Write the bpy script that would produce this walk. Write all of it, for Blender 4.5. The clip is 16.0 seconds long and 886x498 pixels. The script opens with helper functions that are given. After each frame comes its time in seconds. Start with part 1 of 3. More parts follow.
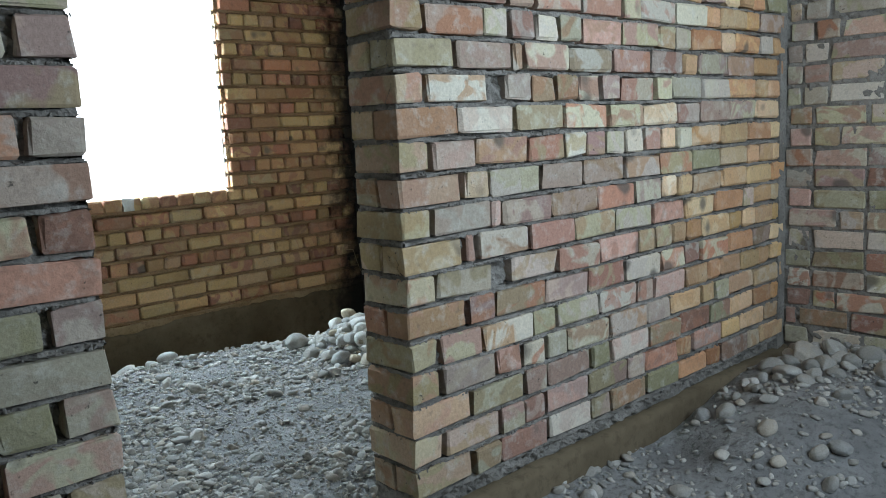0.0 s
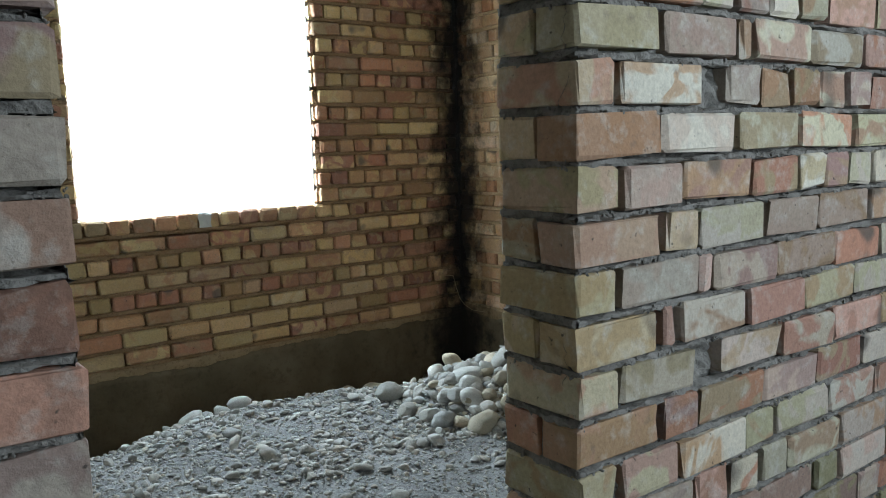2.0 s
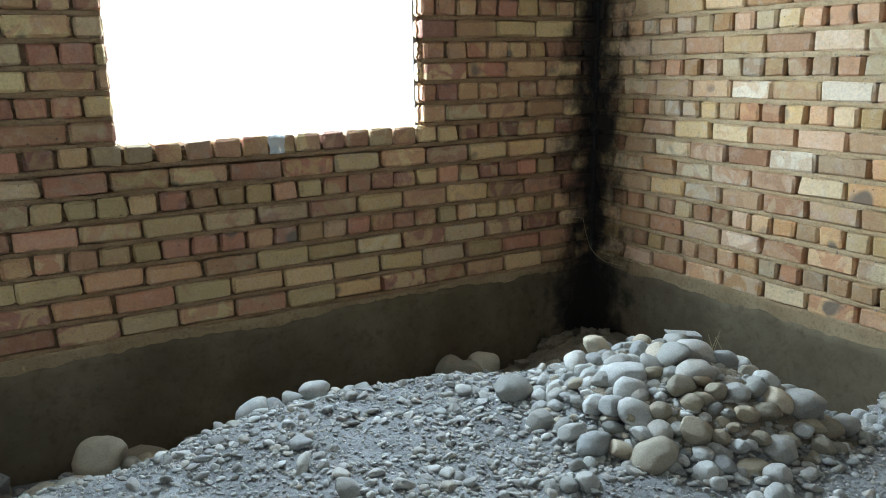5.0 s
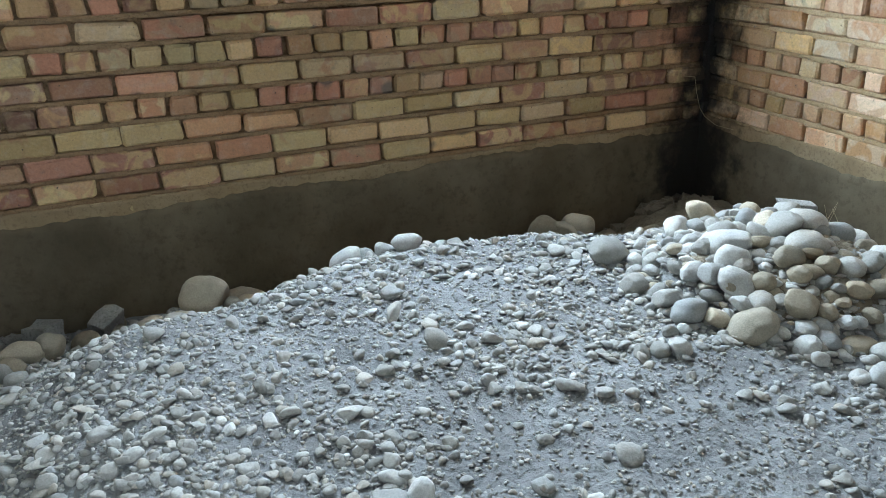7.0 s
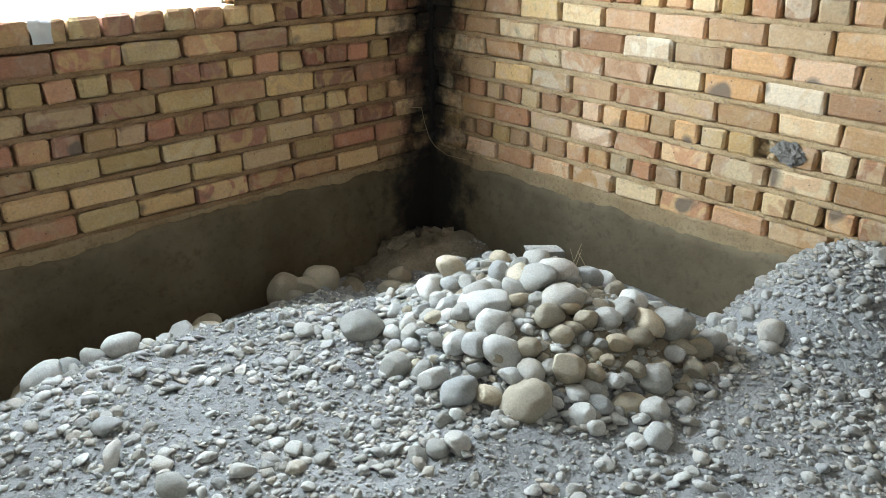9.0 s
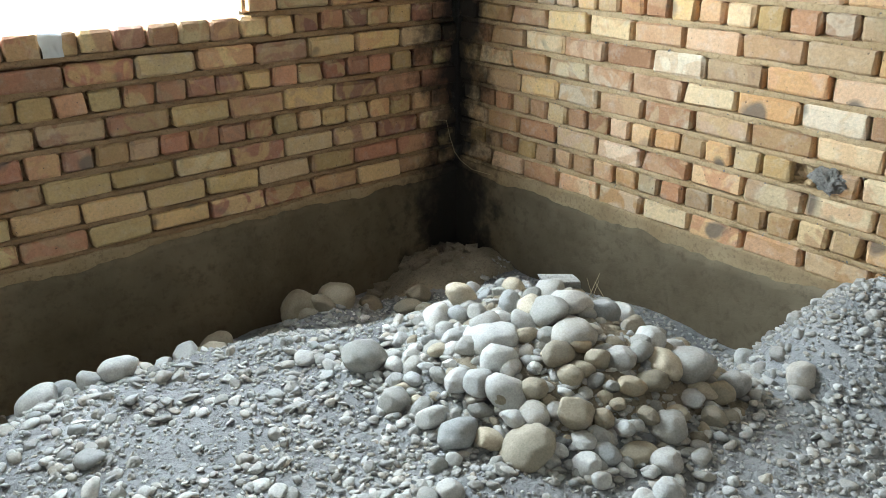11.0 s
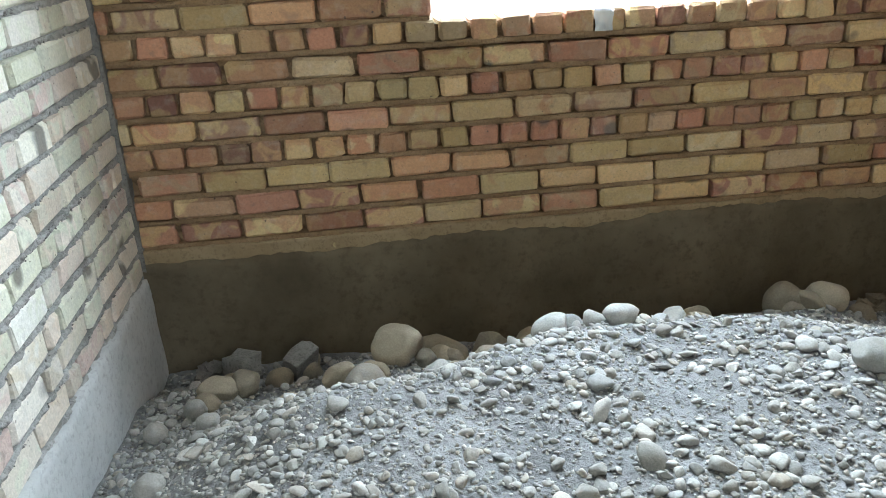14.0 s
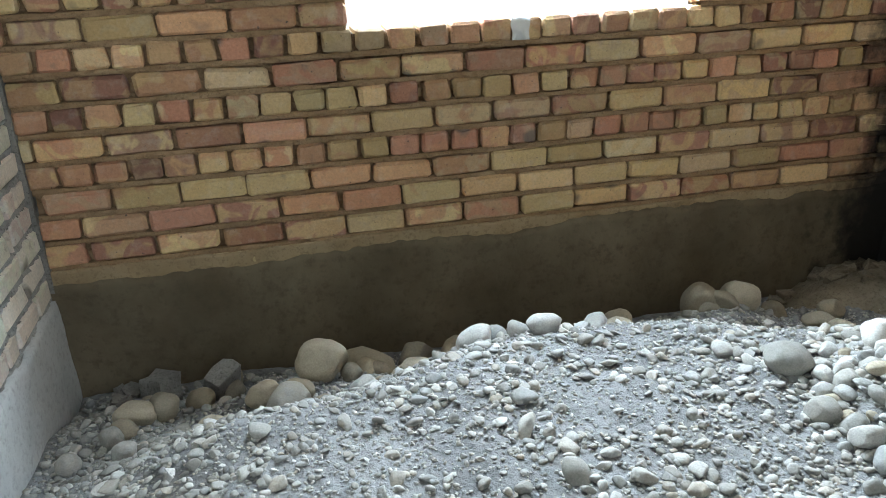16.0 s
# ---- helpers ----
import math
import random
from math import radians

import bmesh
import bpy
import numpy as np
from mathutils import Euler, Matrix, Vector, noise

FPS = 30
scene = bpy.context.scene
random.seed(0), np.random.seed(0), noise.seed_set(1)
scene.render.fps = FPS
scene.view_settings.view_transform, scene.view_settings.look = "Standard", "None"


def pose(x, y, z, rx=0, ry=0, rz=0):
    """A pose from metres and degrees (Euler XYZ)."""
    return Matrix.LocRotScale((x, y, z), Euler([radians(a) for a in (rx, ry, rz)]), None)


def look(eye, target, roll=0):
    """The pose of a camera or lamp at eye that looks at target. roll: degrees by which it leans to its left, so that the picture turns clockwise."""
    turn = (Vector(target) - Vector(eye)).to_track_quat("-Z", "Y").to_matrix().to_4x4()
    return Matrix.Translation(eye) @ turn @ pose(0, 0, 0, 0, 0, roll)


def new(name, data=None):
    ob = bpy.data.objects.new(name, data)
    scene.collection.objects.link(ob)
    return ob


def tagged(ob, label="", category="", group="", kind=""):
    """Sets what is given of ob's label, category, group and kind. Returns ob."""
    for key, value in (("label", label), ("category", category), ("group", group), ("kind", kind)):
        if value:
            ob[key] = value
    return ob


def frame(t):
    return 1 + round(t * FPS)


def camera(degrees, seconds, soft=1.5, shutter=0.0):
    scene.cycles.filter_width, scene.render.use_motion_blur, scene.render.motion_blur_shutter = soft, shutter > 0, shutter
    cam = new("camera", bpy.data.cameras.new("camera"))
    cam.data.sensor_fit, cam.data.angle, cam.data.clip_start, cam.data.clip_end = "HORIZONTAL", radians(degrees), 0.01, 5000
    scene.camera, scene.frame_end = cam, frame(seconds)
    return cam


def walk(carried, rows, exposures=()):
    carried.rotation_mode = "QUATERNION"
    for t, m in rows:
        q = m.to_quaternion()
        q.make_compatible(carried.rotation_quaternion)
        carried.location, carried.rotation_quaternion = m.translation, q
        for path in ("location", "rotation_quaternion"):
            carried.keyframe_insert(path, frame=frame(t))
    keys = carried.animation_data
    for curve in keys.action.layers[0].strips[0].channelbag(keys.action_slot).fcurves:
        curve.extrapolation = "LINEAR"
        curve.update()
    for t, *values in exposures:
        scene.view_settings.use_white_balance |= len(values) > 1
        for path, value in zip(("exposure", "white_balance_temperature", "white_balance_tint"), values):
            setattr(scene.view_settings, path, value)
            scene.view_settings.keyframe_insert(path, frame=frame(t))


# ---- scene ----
cam = camera(59.0, 16.0, soft=1.0)
PATH = [
    (0, (-4.017, -5.466, 1.435), (-2.684, -4.003, 1.144), -2.9),
    (0.5, (-3.909, -5.268, 1.406), (-2.672, -3.716, 1.158), -2.6),
    (1, (-3.831, -5.01, 1.424), (-2.632, -3.428, 1.179), -1.7),
    (1.5, (-3.752, -4.862, 1.432), (-2.561, -3.275, 1.182), -1.6),
    (2, (-3.607, -4.689, 1.462), (-2.435, -3.09, 1.201), -1.7),
    (2.5, (-3.506, -4.536, 1.462), (-2.368, -2.912, 1.201), -1.9),
    (3, (-3.427, -4.273, 1.466), (-2.321, -2.628, 1.202), -1.7),
    (5.5, (-3.102, -3.626, 1.398), (-2.237, -1.918, 0.822), -0.8),
    (6, (-3.126, -3.629, 1.376), (-2.376, -1.912, 0.676), -0.6),
    (6.5, (-3.125, -3.623, 1.374), (-2.437, -1.912, 0.599), -0.8),
    (7, (-3.095, -3.59, 1.38), (-2.407, -1.889, 0.585), -1.1),
    (7.5, (-3.039, -3.51, 1.38), (-2.279, -1.839, 0.586), -1.2),
    (8, (-2.985, -3.375, 1.395), (-2.075, -1.782, 0.599), -0.2),
    (8.5, (-2.936, -3.263, 1.432), (-1.828, -1.799, 0.637), 0.6),
    (9, (-2.893, -3.225, 1.477), (-1.646, -1.877, 0.685), 0.3),
    (11.5, (-2.685, -3.177, 1.512), (-1.614, -1.685, 0.719), -0.2),
    (12, (-2.758, -3.161, 1.509), (-1.881, -1.551, 0.71), -1.0),
    (12.5, (-2.835, -3.168, 1.513), (-2.189, -1.453, 0.712), -2.0),
    (13, (-2.918, -3.164, 1.503), (-2.448, -1.391, 0.704), -2.2),
    (13.5, (-2.954, -3.169, 1.494), (-2.646, -1.359, 0.701), -2.5),
    (14, (-3.01, -3.211, 1.454), (-2.815, -1.375, 0.684), -2.9),
    (14.5, (-3.045, -3.215, 1.444), (-2.911, -1.373, 0.678), -2.9),
    (15, (-3.028, -3.212, 1.45), (-2.904, -1.369, 0.683), -2.8),
    (15.5, (-3.004, -3.189, 1.463), (-2.797, -1.357, 0.688), -2.7),
    (16, (-2.98, -3.168, 1.507), (-2.606, -1.369, 0.717), -2.2),
]
WHITE = [(0, -0.5, 6000, 10), (1.5, -0.65, 6050, 10), (2.5, -0.8, 6350, 12), (3.2, -1.05, 6550, 14), (5.5, -0.35, 5750, 9), (6.2, -0.2, 5800, 11), (7.0, 0.0, 5850, 12), (9.0, 0.0, 6450, 14), (11.5, 0.0, 6400, 13), (12.5, 0.1, 6000, 12), (14.5, 0.2, 6300, 14), (16, 0.15, 6200, 13)]
walk(cam, [(t, look(eye, target, roll)) for t, eye, target, roll in PATH], WHITE)


# ---- world and light ----
world = bpy.data.worlds.new("sky")
world.use_nodes = True
scene.world = world
wn = world.node_tree.nodes
sky = wn.new("ShaderNodeTexSky")
sky.sky_type = "NISHITA"
sky.sun_disc = False
sky.sun_elevation, sky.sun_rotation = radians(48), radians(264)
wn["Background"].inputs["Strength"].default_value = 0.12
world.node_tree.links.new(sky.outputs["Color"], wn["Background"].inputs["Color"])


def lamp(name, m, w, h, power, colour):
    d = bpy.data.lights.new(name, "AREA")
    d.shape, d.size, d.size_y, d.energy, d.color = "RECTANGLE", w, h, power, colour
    ob = new(name, d)
    ob.matrix_world = m
    return ob


sun_data = bpy.data.lights.new("sun", "SUN")
sun_data.energy, sun_data.angle, sun_data.color = 5.0, radians(0.5), (1.0, 0.95, 0.88)
sun = new("sun", sun_data)
sun.matrix_world = look((0, 0, 0), (0.75, 0.08, -0.83))

# skylight standing in the window opening of the north wall
WX0, WX1, WZ0, WZ1 = -2.663, -1.17, 1.1, 2.62
lamp("opening_lamp", look(((WX0 + WX1) / 2, 0.50, (WZ0 + WZ1) / 2), ((WX0 + WX1) / 2, -3, (WZ0 + WZ1) / 2 - 0.5)), 1.9, 1.9, 455, (0.72, 0.90, 1.0))
# unseen south opening, added with its lamp to light the partition's face
SX0, SX1, SZ0, SZ1 = -2.45, -1.0, 1.35, 2.8
SOUTH = -6.1
lamp("opening_lamp", look(((SX0 + SX1) / 2, SOUTH - 0.2, (SZ0 + SZ1) / 2), ((SX0 + SX1) / 2, 0, (SZ0 + SZ1) / 2 - 0.3)), 1.5, 1.4, 122, (0.80, 0.93, 1.0))


# ---- materials ----
def nodes_of(name, rough=0.95):
    m = bpy.data.materials.new(name)
    m.use_nodes = True
    t = m.node_tree
    b = t.nodes["Principled BSDF"]
    b.inputs["Roughness"].default_value = rough
    b.inputs["Specular IOR Level"].default_value = 0.25
    return m, t, b


def node(t, kind, **values):
    n = t.nodes.new(kind)
    for k, v in values.items():
        n.inputs[k.replace("_", " ")].default_value = v
    return n


def noise_tex(t, vec, scale, detail=4.0, rough=0.55, distortion=0.0):
    n = node(t, "ShaderNodeTexNoise", Scale=scale, Detail=detail, Roughness=rough, Distortion=distortion)
    t.links.new(vec, n.inputs["Vector"])
    return n.outputs["Fac"]


def ramp(t, fac, stops, mode="LINEAR"):
    n = t.nodes.new("ShaderNodeValToRGB")
    n.color_ramp.interpolation = mode
    e = n.color_ramp.elements
    while len(e) < len(stops):
        e.new(0.5)
    for el, (p, c) in zip(e, stops):
        el.position = p
        el.color = (*c, 1) if len(c) == 3 else c
    t.links.new(fac, n.inputs["Fac"])
    return n.outputs["Color"]


def grey(v):
    return (v, v, v)


def mix(t, fac, a, b, mode="MIX"):
    n = t.nodes.new("ShaderNodeMix")
    n.data_type, n.blend_type = "RGBA", mode
    for key, v in ((0, fac), (6, a), (7, b)):
        if isinstance(v, (int, float)):
            n.inputs[key].default_value = v
        elif isinstance(v, tuple):
            n.inputs[key].default_value = (*v, 1)
        else:
            t.links.new(v, n.inputs[key])
    return n.outputs[2]


def maths(t, op, a, b=0.0):
    n = t.nodes.new("ShaderNodeMath")
    n.operation = op
    for i, v in enumerate((a, b)):
        if isinstance(v, (int, float)):
            n.inputs[i].default_value = v
        else:
            t.links.new(v, n.inputs[i])
    return n.outputs[0]


def bump(t, b, height, strength, distance):
    n = node(t, "ShaderNodeBump", Strength=strength, Distance=distance)
    t.links.new(height, n.inputs["Height"])
    t.links.new(n.outputs["Normal"], b.inputs["Normal"])


def place(t):
    return t.nodes.new("ShaderNodeNewGeometry").outputs["Position"]


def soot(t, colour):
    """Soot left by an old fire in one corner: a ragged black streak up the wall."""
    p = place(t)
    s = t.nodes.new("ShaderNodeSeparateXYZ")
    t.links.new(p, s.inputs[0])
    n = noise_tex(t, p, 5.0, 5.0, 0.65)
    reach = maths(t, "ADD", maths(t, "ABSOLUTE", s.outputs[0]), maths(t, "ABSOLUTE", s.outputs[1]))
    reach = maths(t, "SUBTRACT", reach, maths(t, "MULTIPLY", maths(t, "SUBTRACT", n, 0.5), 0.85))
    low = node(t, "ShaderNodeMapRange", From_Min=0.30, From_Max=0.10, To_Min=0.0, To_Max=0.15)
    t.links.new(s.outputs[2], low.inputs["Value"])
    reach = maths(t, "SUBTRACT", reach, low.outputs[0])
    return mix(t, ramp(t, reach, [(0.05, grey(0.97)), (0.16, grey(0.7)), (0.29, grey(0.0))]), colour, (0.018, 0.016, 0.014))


def brick_material(name, stops, pale, streaky=0.85, dull=0.62):
    m, t, b = nodes_of(name, 0.92)
    info = t.nodes.new("ShaderNodeObjectInfo").outputs["Random"]
    isle = t.nodes.new("ShaderNodeNewGeometry").outputs["Random Per Island"]
    r = maths(t, "FRACT", maths(t, "ADD", maths(t, "MULTIPLY", info, 7.31), isle))
    r2 = maths(t, "FRACT", maths(t, "MULTIPLY", r, 13.7))
    r3 = maths(t, "FRACT", maths(t, "MULTIPLY", r, 37.9))
    p = place(t)
    # clay streaks that run aslant through each brick
    shift = t.nodes.new("ShaderNodeCombineXYZ")
    t.links.new(maths(t, "MULTIPLY", r, 40.0), shift.inputs[0])
    t.links.new(maths(t, "MULTIPLY", r2, 23.0), shift.inputs[2])
    v = t.nodes.new("ShaderNodeVectorMath")
    t.links.new(p, v.inputs[0])
    t.links.new(shift.outputs[0], v.inputs[1])
    streak = noise_tex(t, v.outputs[0], 8.0, 2.0, 0.5, 1.2)
    first = ramp(t, r, stops)
    second = ramp(t, r2, stops)
    col = mix(t, ramp(t, streak, [(0.47, grey(0)), (0.55, grey(streaky))]), first, second)
    fine = noise_tex(t, p, 90.0, 4.0, 0.7)
    mid = noise_tex(t, p, 16.0, 5.0, 0.65)
    # each firing differs in depth of colour
    col = mix(t, 1.0, col, ramp(t, r3, [(0.0, grey(dull)), (1.0, grey(1.1))]), "MULTIPLY")
    col = mix(t, ramp(t, mid, [(0.52, grey(0)), (0.70, grey(pale))]), col, (0.60, 0.58, 0.52))
    col = mix(t, ramp(t, mid, [(0.25, grey(0.6)), (0.40, grey(0))]), col, (0.17, 0.14, 0.12))
    col = mix(t, 0.5, col, ramp(t, fine, [(0.3, grey(0.62)), (0.65, grey(1.12))]), "MULTIPLY")
    pit = noise_tex(t, p, 60.0, 2.0, 0.5)
    col = mix(t, ramp(t, pit, [(0.22, grey(0.85)), (0.30, grey(0))]), col, (0.07, 0.06, 0.05))
    spot = noise_tex(t, v.outputs[0], 6.0, 1.0, 0.4)
    burnt = maths(t, "MULTIPLY", ramp(t, spot, [(0.66, grey(0)), (0.72, grey(0.8))]), maths(t, "GREATER_THAN", r3, 0.55))
    col = mix(t, burnt, col, (0.12, 0.105, 0.09))
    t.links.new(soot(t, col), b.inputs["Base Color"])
    h = maths(t, "ADD", maths(t, "MULTIPLY", fine, 0.4), mid)
    bump(t, b, h, 0.8, 0.008)
    return m


BRICK_PALE = brick_material("pale_fired_brick", [(0.0, (0.45, 0.42, 0.25)), (0.16, (0.60, 0.55, 0.42)), (0.30, (0.53, 0.36, 0.30)), (0.44, (0.50, 0.24, 0.15)), (0.56, (0.44, 0.40, 0.24)), (0.70, (0.38, 0.20, 0.15)), (0.84, (0.64, 0.60, 0.50)), (1.0, (0.38, 0.24, 0.21))], 0.5)
BRICK_JAMB = brick_material("orange_and_olive_brick", [(0.0, (0.44, 0.38, 0.22)), (0.20, (0.54, 0.47, 0.32)), (0.38, (0.50, 0.25, 0.15)), (0.55, (0.42, 0.35, 0.19)), (0.72, (0.50, 0.28, 0.18)), (0.88, (0.58, 0.49, 0.36)), (1.0, (0.46, 0.22, 0.15))], 0.5)
BRICK_WARM = brick_material("warm_fired_brick", [(0.0, (0.67, 0.47, 0.22)), (0.18, (0.71, 0.54, 0.28)), (0.34, (0.58, 0.31, 0.17)), (0.46, (0.50, 0.23, 0.15)), (0.58, (0.66, 0.46, 0.22)), (0.74, (0.57, 0.29, 0.185)), (0.86, (0.33, 0.165, 0.12)), (1.0, (0.72, 0.56, 0.32))], 0.2, 0.65)
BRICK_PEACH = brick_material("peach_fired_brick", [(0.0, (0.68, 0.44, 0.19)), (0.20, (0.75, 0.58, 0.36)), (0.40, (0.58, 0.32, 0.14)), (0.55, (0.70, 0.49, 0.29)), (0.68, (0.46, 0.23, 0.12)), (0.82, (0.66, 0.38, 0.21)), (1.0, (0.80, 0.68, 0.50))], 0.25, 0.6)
# whitish brick of the west wall, lightened further for its strong window light
BRICK_WHITE = brick_material("whitish_lit_fired_brick", [(0.0, (0.66, 0.66, 0.50)), (0.22, (0.76, 0.73, 0.62)), (0.42, (0.68, 0.52, 0.46)), (0.60, (0.66, 0.68, 0.55)), (0.80, (0.72, 0.60, 0.48)), (1.0, (0.78, 0.76, 0.69))], 0.5, 0.85, 0.82)


def dusty(name, a, c, dark, scale, strength, distance, sooty=True):
    m, t, b = nodes_of(name, 0.97)
    p = place(t)
    big = noise_tex(t, p, scale, 5.0, 0.6)
    fine = noise_tex(t, p, scale * 14, 5.0, 0.7)
    col = mix(t, ramp(t, big, [(0.35, grey(0)), (0.65, grey(1))]), a, c)
    col = mix(t, ramp(t, fine, [(0.25, grey(0.8)), (0.5, grey(0))]), col, dark)
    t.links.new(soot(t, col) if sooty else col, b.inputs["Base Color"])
    bump(t, b, maths(t, "ADD", big, maths(t, "MULTIPLY", fine, 0.5)), strength, distance)
    return m


MORTAR = dusty("grey_cement_mortar", (0.18, 0.168, 0.15), (0.31, 0.292, 0.265), (0.055, 0.05, 0.045), 6.0, 1.0, 0.014)
MORTAR_BUFF = dusty("buff_mortar", (0.42, 0.29, 0.155), (0.53, 0.39, 0.23), (0.20, 0.13, 0.07), 6.0, 1.0, 0.012)
MORTAR_BROWN = dusty("brown_mortar", (0.25, 0.155, 0.08), (0.35, 0.235, 0.135), (0.12, 0.075, 0.04), 6.0, 1.0, 0.012)
# much darker and browner than the west wall's render
CONCRETE = dusty("dark_grey_cement_render", (0.10, 0.077, 0.047), (0.19, 0.151, 0.098), (0.085, 0.066, 0.042), 1.6, 0.6, 0.012)
# west wall's coat, with brightness from the window worked into its tone
PALE_RENDER = dusty("pale_lit_cement_render", (0.44, 0.445, 0.435), (0.55, 0.555, 0.545), (0.28, 0.28, 0.275), 3.0, 0.6, 0.010)
MORTAR_PALE = dusty("pale_grey_mortar", (0.27, 0.26, 0.24), (0.42, 0.41, 0.385), (0.09, 0.085, 0.078), 6.0, 1.0, 0.014)
SMEAR = dusty("buff_mortar_smear", (0.27, 0.19, 0.105), (0.37, 0.275, 0.165), (0.15, 0.105, 0.06), 4.0, 0.6, 0.010)
# soot mask on the floor too: dark dirt and painted shadow by the corner
DUST = dusty("grey_gravel_dust", (0.20, 0.199, 0.196), (0.35, 0.348, 0.343), (0.06, 0.058, 0.057), 2.6, 1.0, 0.035, True)
SLAB = dusty("bare_concrete_slab", (0.24, 0.235, 0.225), (0.30, 0.295, 0.285), (0.18, 0.175, 0.17), 1.5, 0.3, 0.006, False)
SAND = dusty("brown_sandy_earth", (0.20, 0.165, 0.115), (0.33, 0.275, 0.20), (0.09, 0.074, 0.052), 5.0, 1.0, 0.03)
EARTH = dusty("pale_dry_earth", (0.68, 0.66, 0.62), (0.76, 0.74, 0.70), (0.5, 0.48, 0.45), 1.0, 0.5, 0.02, False)


def stone_material(name, tint=(1.0, 1.0, 1.0)):
    m, t, b = nodes_of(name, 0.9)
    info = t.nodes.new("ShaderNodeObjectInfo").outputs["Random"]
    isle = t.nodes.new("ShaderNodeNewGeometry").outputs["Random Per Island"]
    r = maths(t, "FRACT", maths(t, "ADD", maths(t, "MULTIPLY", info, 5.77), isle))
    p = place(t)
    col = ramp(t, r, [(0.0, (0.24, 0.232, 0.21)), (0.25, (0.36, 0.342, 0.305)), (0.5, (0.50, 0.487, 0.45)), (0.70, (0.29, 0.29, 0.28)), (0.86, (0.42, 0.375, 0.31)), (1.0, (0.62, 0.605, 0.57))])
    mid = noise_tex(t, p, 22.0, 5.0, 0.65)
    fine = noise_tex(t, p, 160.0, 4.0, 0.7)
    col = mix(t, ramp(t, mid, [(0.45, grey(0)), (0.7, grey(0.6))]), col, (0.34, 0.335, 0.32))
    col = mix(t, 0.55, col, ramp(t, fine, [(0.3, grey(0.6)), (0.65, grey(1.15))]), "MULTIPLY")
    col = mix(t, 1.0, col, tint, "MULTIPLY")
    t.links.new(col, b.inputs["Base Color"])
    bump(t, b, maths(t, "ADD", mid, maths(t, "MULTIPLY", fine, 0.3)), 0.6, 0.005)
    return m


STONE = stone_material("dusty_river_stone")
# darker copy of the stone: earthy tan plus warm shade in one tint
STONE_TAN = stone_material("earthy_shaded_river_stone", (0.90, 0.80, 0.65))
STRAW, st_t, st_b = nodes_of("dry_straw", 0.8)
st_b.inputs["Base Color"].default_value = (0.42, 0.34, 0.2, 1)


# ---- mesh helpers ----
def mesh_object(name, verts, faces, material, parent=None, smooth=False):
    me = bpy.data.meshes.new(name)
    me.from_pydata(verts, [], faces)
    me.materials.append(material)
    if smooth:
        me.shade_smooth()
    ob = new(name, me)
    ob.parent = parent
    return ob


def boxes(name, spans, material, parent=None):
    """One mesh of boxes (x0, x1, y0, y1, z0, z1)."""
    v, f = [], []
    for x0, x1, y0, y1, z0, z1 in spans:
        n = len(v)
        v += [(x, y, z) for z in (z0, z1) for y in (y0, y1) for x in (x0, x1)]
        f += [tuple(n + i for i in q) for q in ((0, 2, 3, 1), (4, 5, 7, 6), (0, 1, 5, 4), (2, 6, 7, 3), (0, 4, 6, 2), (1, 3, 7, 5))]
    return mesh_object(name, v, f, material, parent)


def brick_mesh(name, length, depth, height, material, rnd, worn):
    """A brick with its face at y = 0 and its body behind it, worn along the edges."""
    bm = bmesh.new()
    bmesh.ops.create_cube(bm, size=1)
    for v in bm.verts:
        v.co = Vector((v.co.x * length, (v.co.y - 0.5) * depth, v.co.z * height))
    bmesh.ops.bevel(bm, geom=bm.edges[:], offset=rnd.uniform(0.004, 0.007) if material in (BRICK_PALE, BRICK_JAMB) else rnd.uniform(0.008, 0.013), segments=1, affect="EDGES")
    for v in bm.verts:
        v.co += Vector((rnd.uniform(-1, 1) * worn, rnd.uniform(-1, 0.6) * worn, rnd.uniform(-1, 1) * worn * 0.8))
    # a knocked-off corner now and then
    if rnd.random() < 0.3:
        sx, sz = rnd.choice((-1, 1)), rnd.choice((-1, 1))
        for v in bm.verts:
            if v.co.x * sx > length * 0.4 and v.co.z * sz > height * 0.3 and v.co.y > -depth * 0.3:
                v.co -= Vector((sx * rnd.uniform(0.003, 0.008), 0.005, sz * rnd.uniform(0.002, 0.006)))
    me = bpy.data.meshes.new(name)
    bm.to_mesh(me)
    bm.free()
    me.materials.append(material)
    return me


def smooth(a, b, v):
    q = min(1.0, max(0.0, (v - a) / (b - a)))
    return q * q * (3 - 2 * q)


BRICK_KITS = {}


def kit(width, depth, height, material, worn):
    key = (round(width / 0.004), round(depth, 2), material.name)
    if key not in BRICK_KITS:
        rnd = random.Random(len(BRICK_KITS) * 17 + 3)
        BRICK_KITS[key] = [brick_mesh("brick", round(width / 0.004) * 0.004, depth, height, material, rnd, worn) for _ in range(5)]
    return BRICK_KITS[key]


def course_spans(kind, phase, u0, u1, pitch):
    """The spans of the bricks of one course. kind: s, h or a pattern of s, t, h, q and m laid from u0."""
    out, size = [], {"s": 1.0, "h": 0.5, "t": 0.75, "q": 0.22, "m": 0.35}
    if len(kind) == 1:
        step = pitch * size[kind]
        u = u0 - step + ((phase - u0) % step)
        while u < u1 - 0.02:
            a, b = max(u, u0), min(u + step, u1)
            if b - a > 0.045:
                out.append((a, b, kind))
            u += step
        return out
    u, i = u0, 0
    while u < u1 - 0.03:
        k = kind[i] if i < len(kind) else "sshshshhs"[(i + len(kind)) % 9]
        b = min(u + pitch * size[k], u1)
        if k != "m" and b - u > 0.04:
            out.append((u, b, k))
        u, i = b, i + 1
    return out


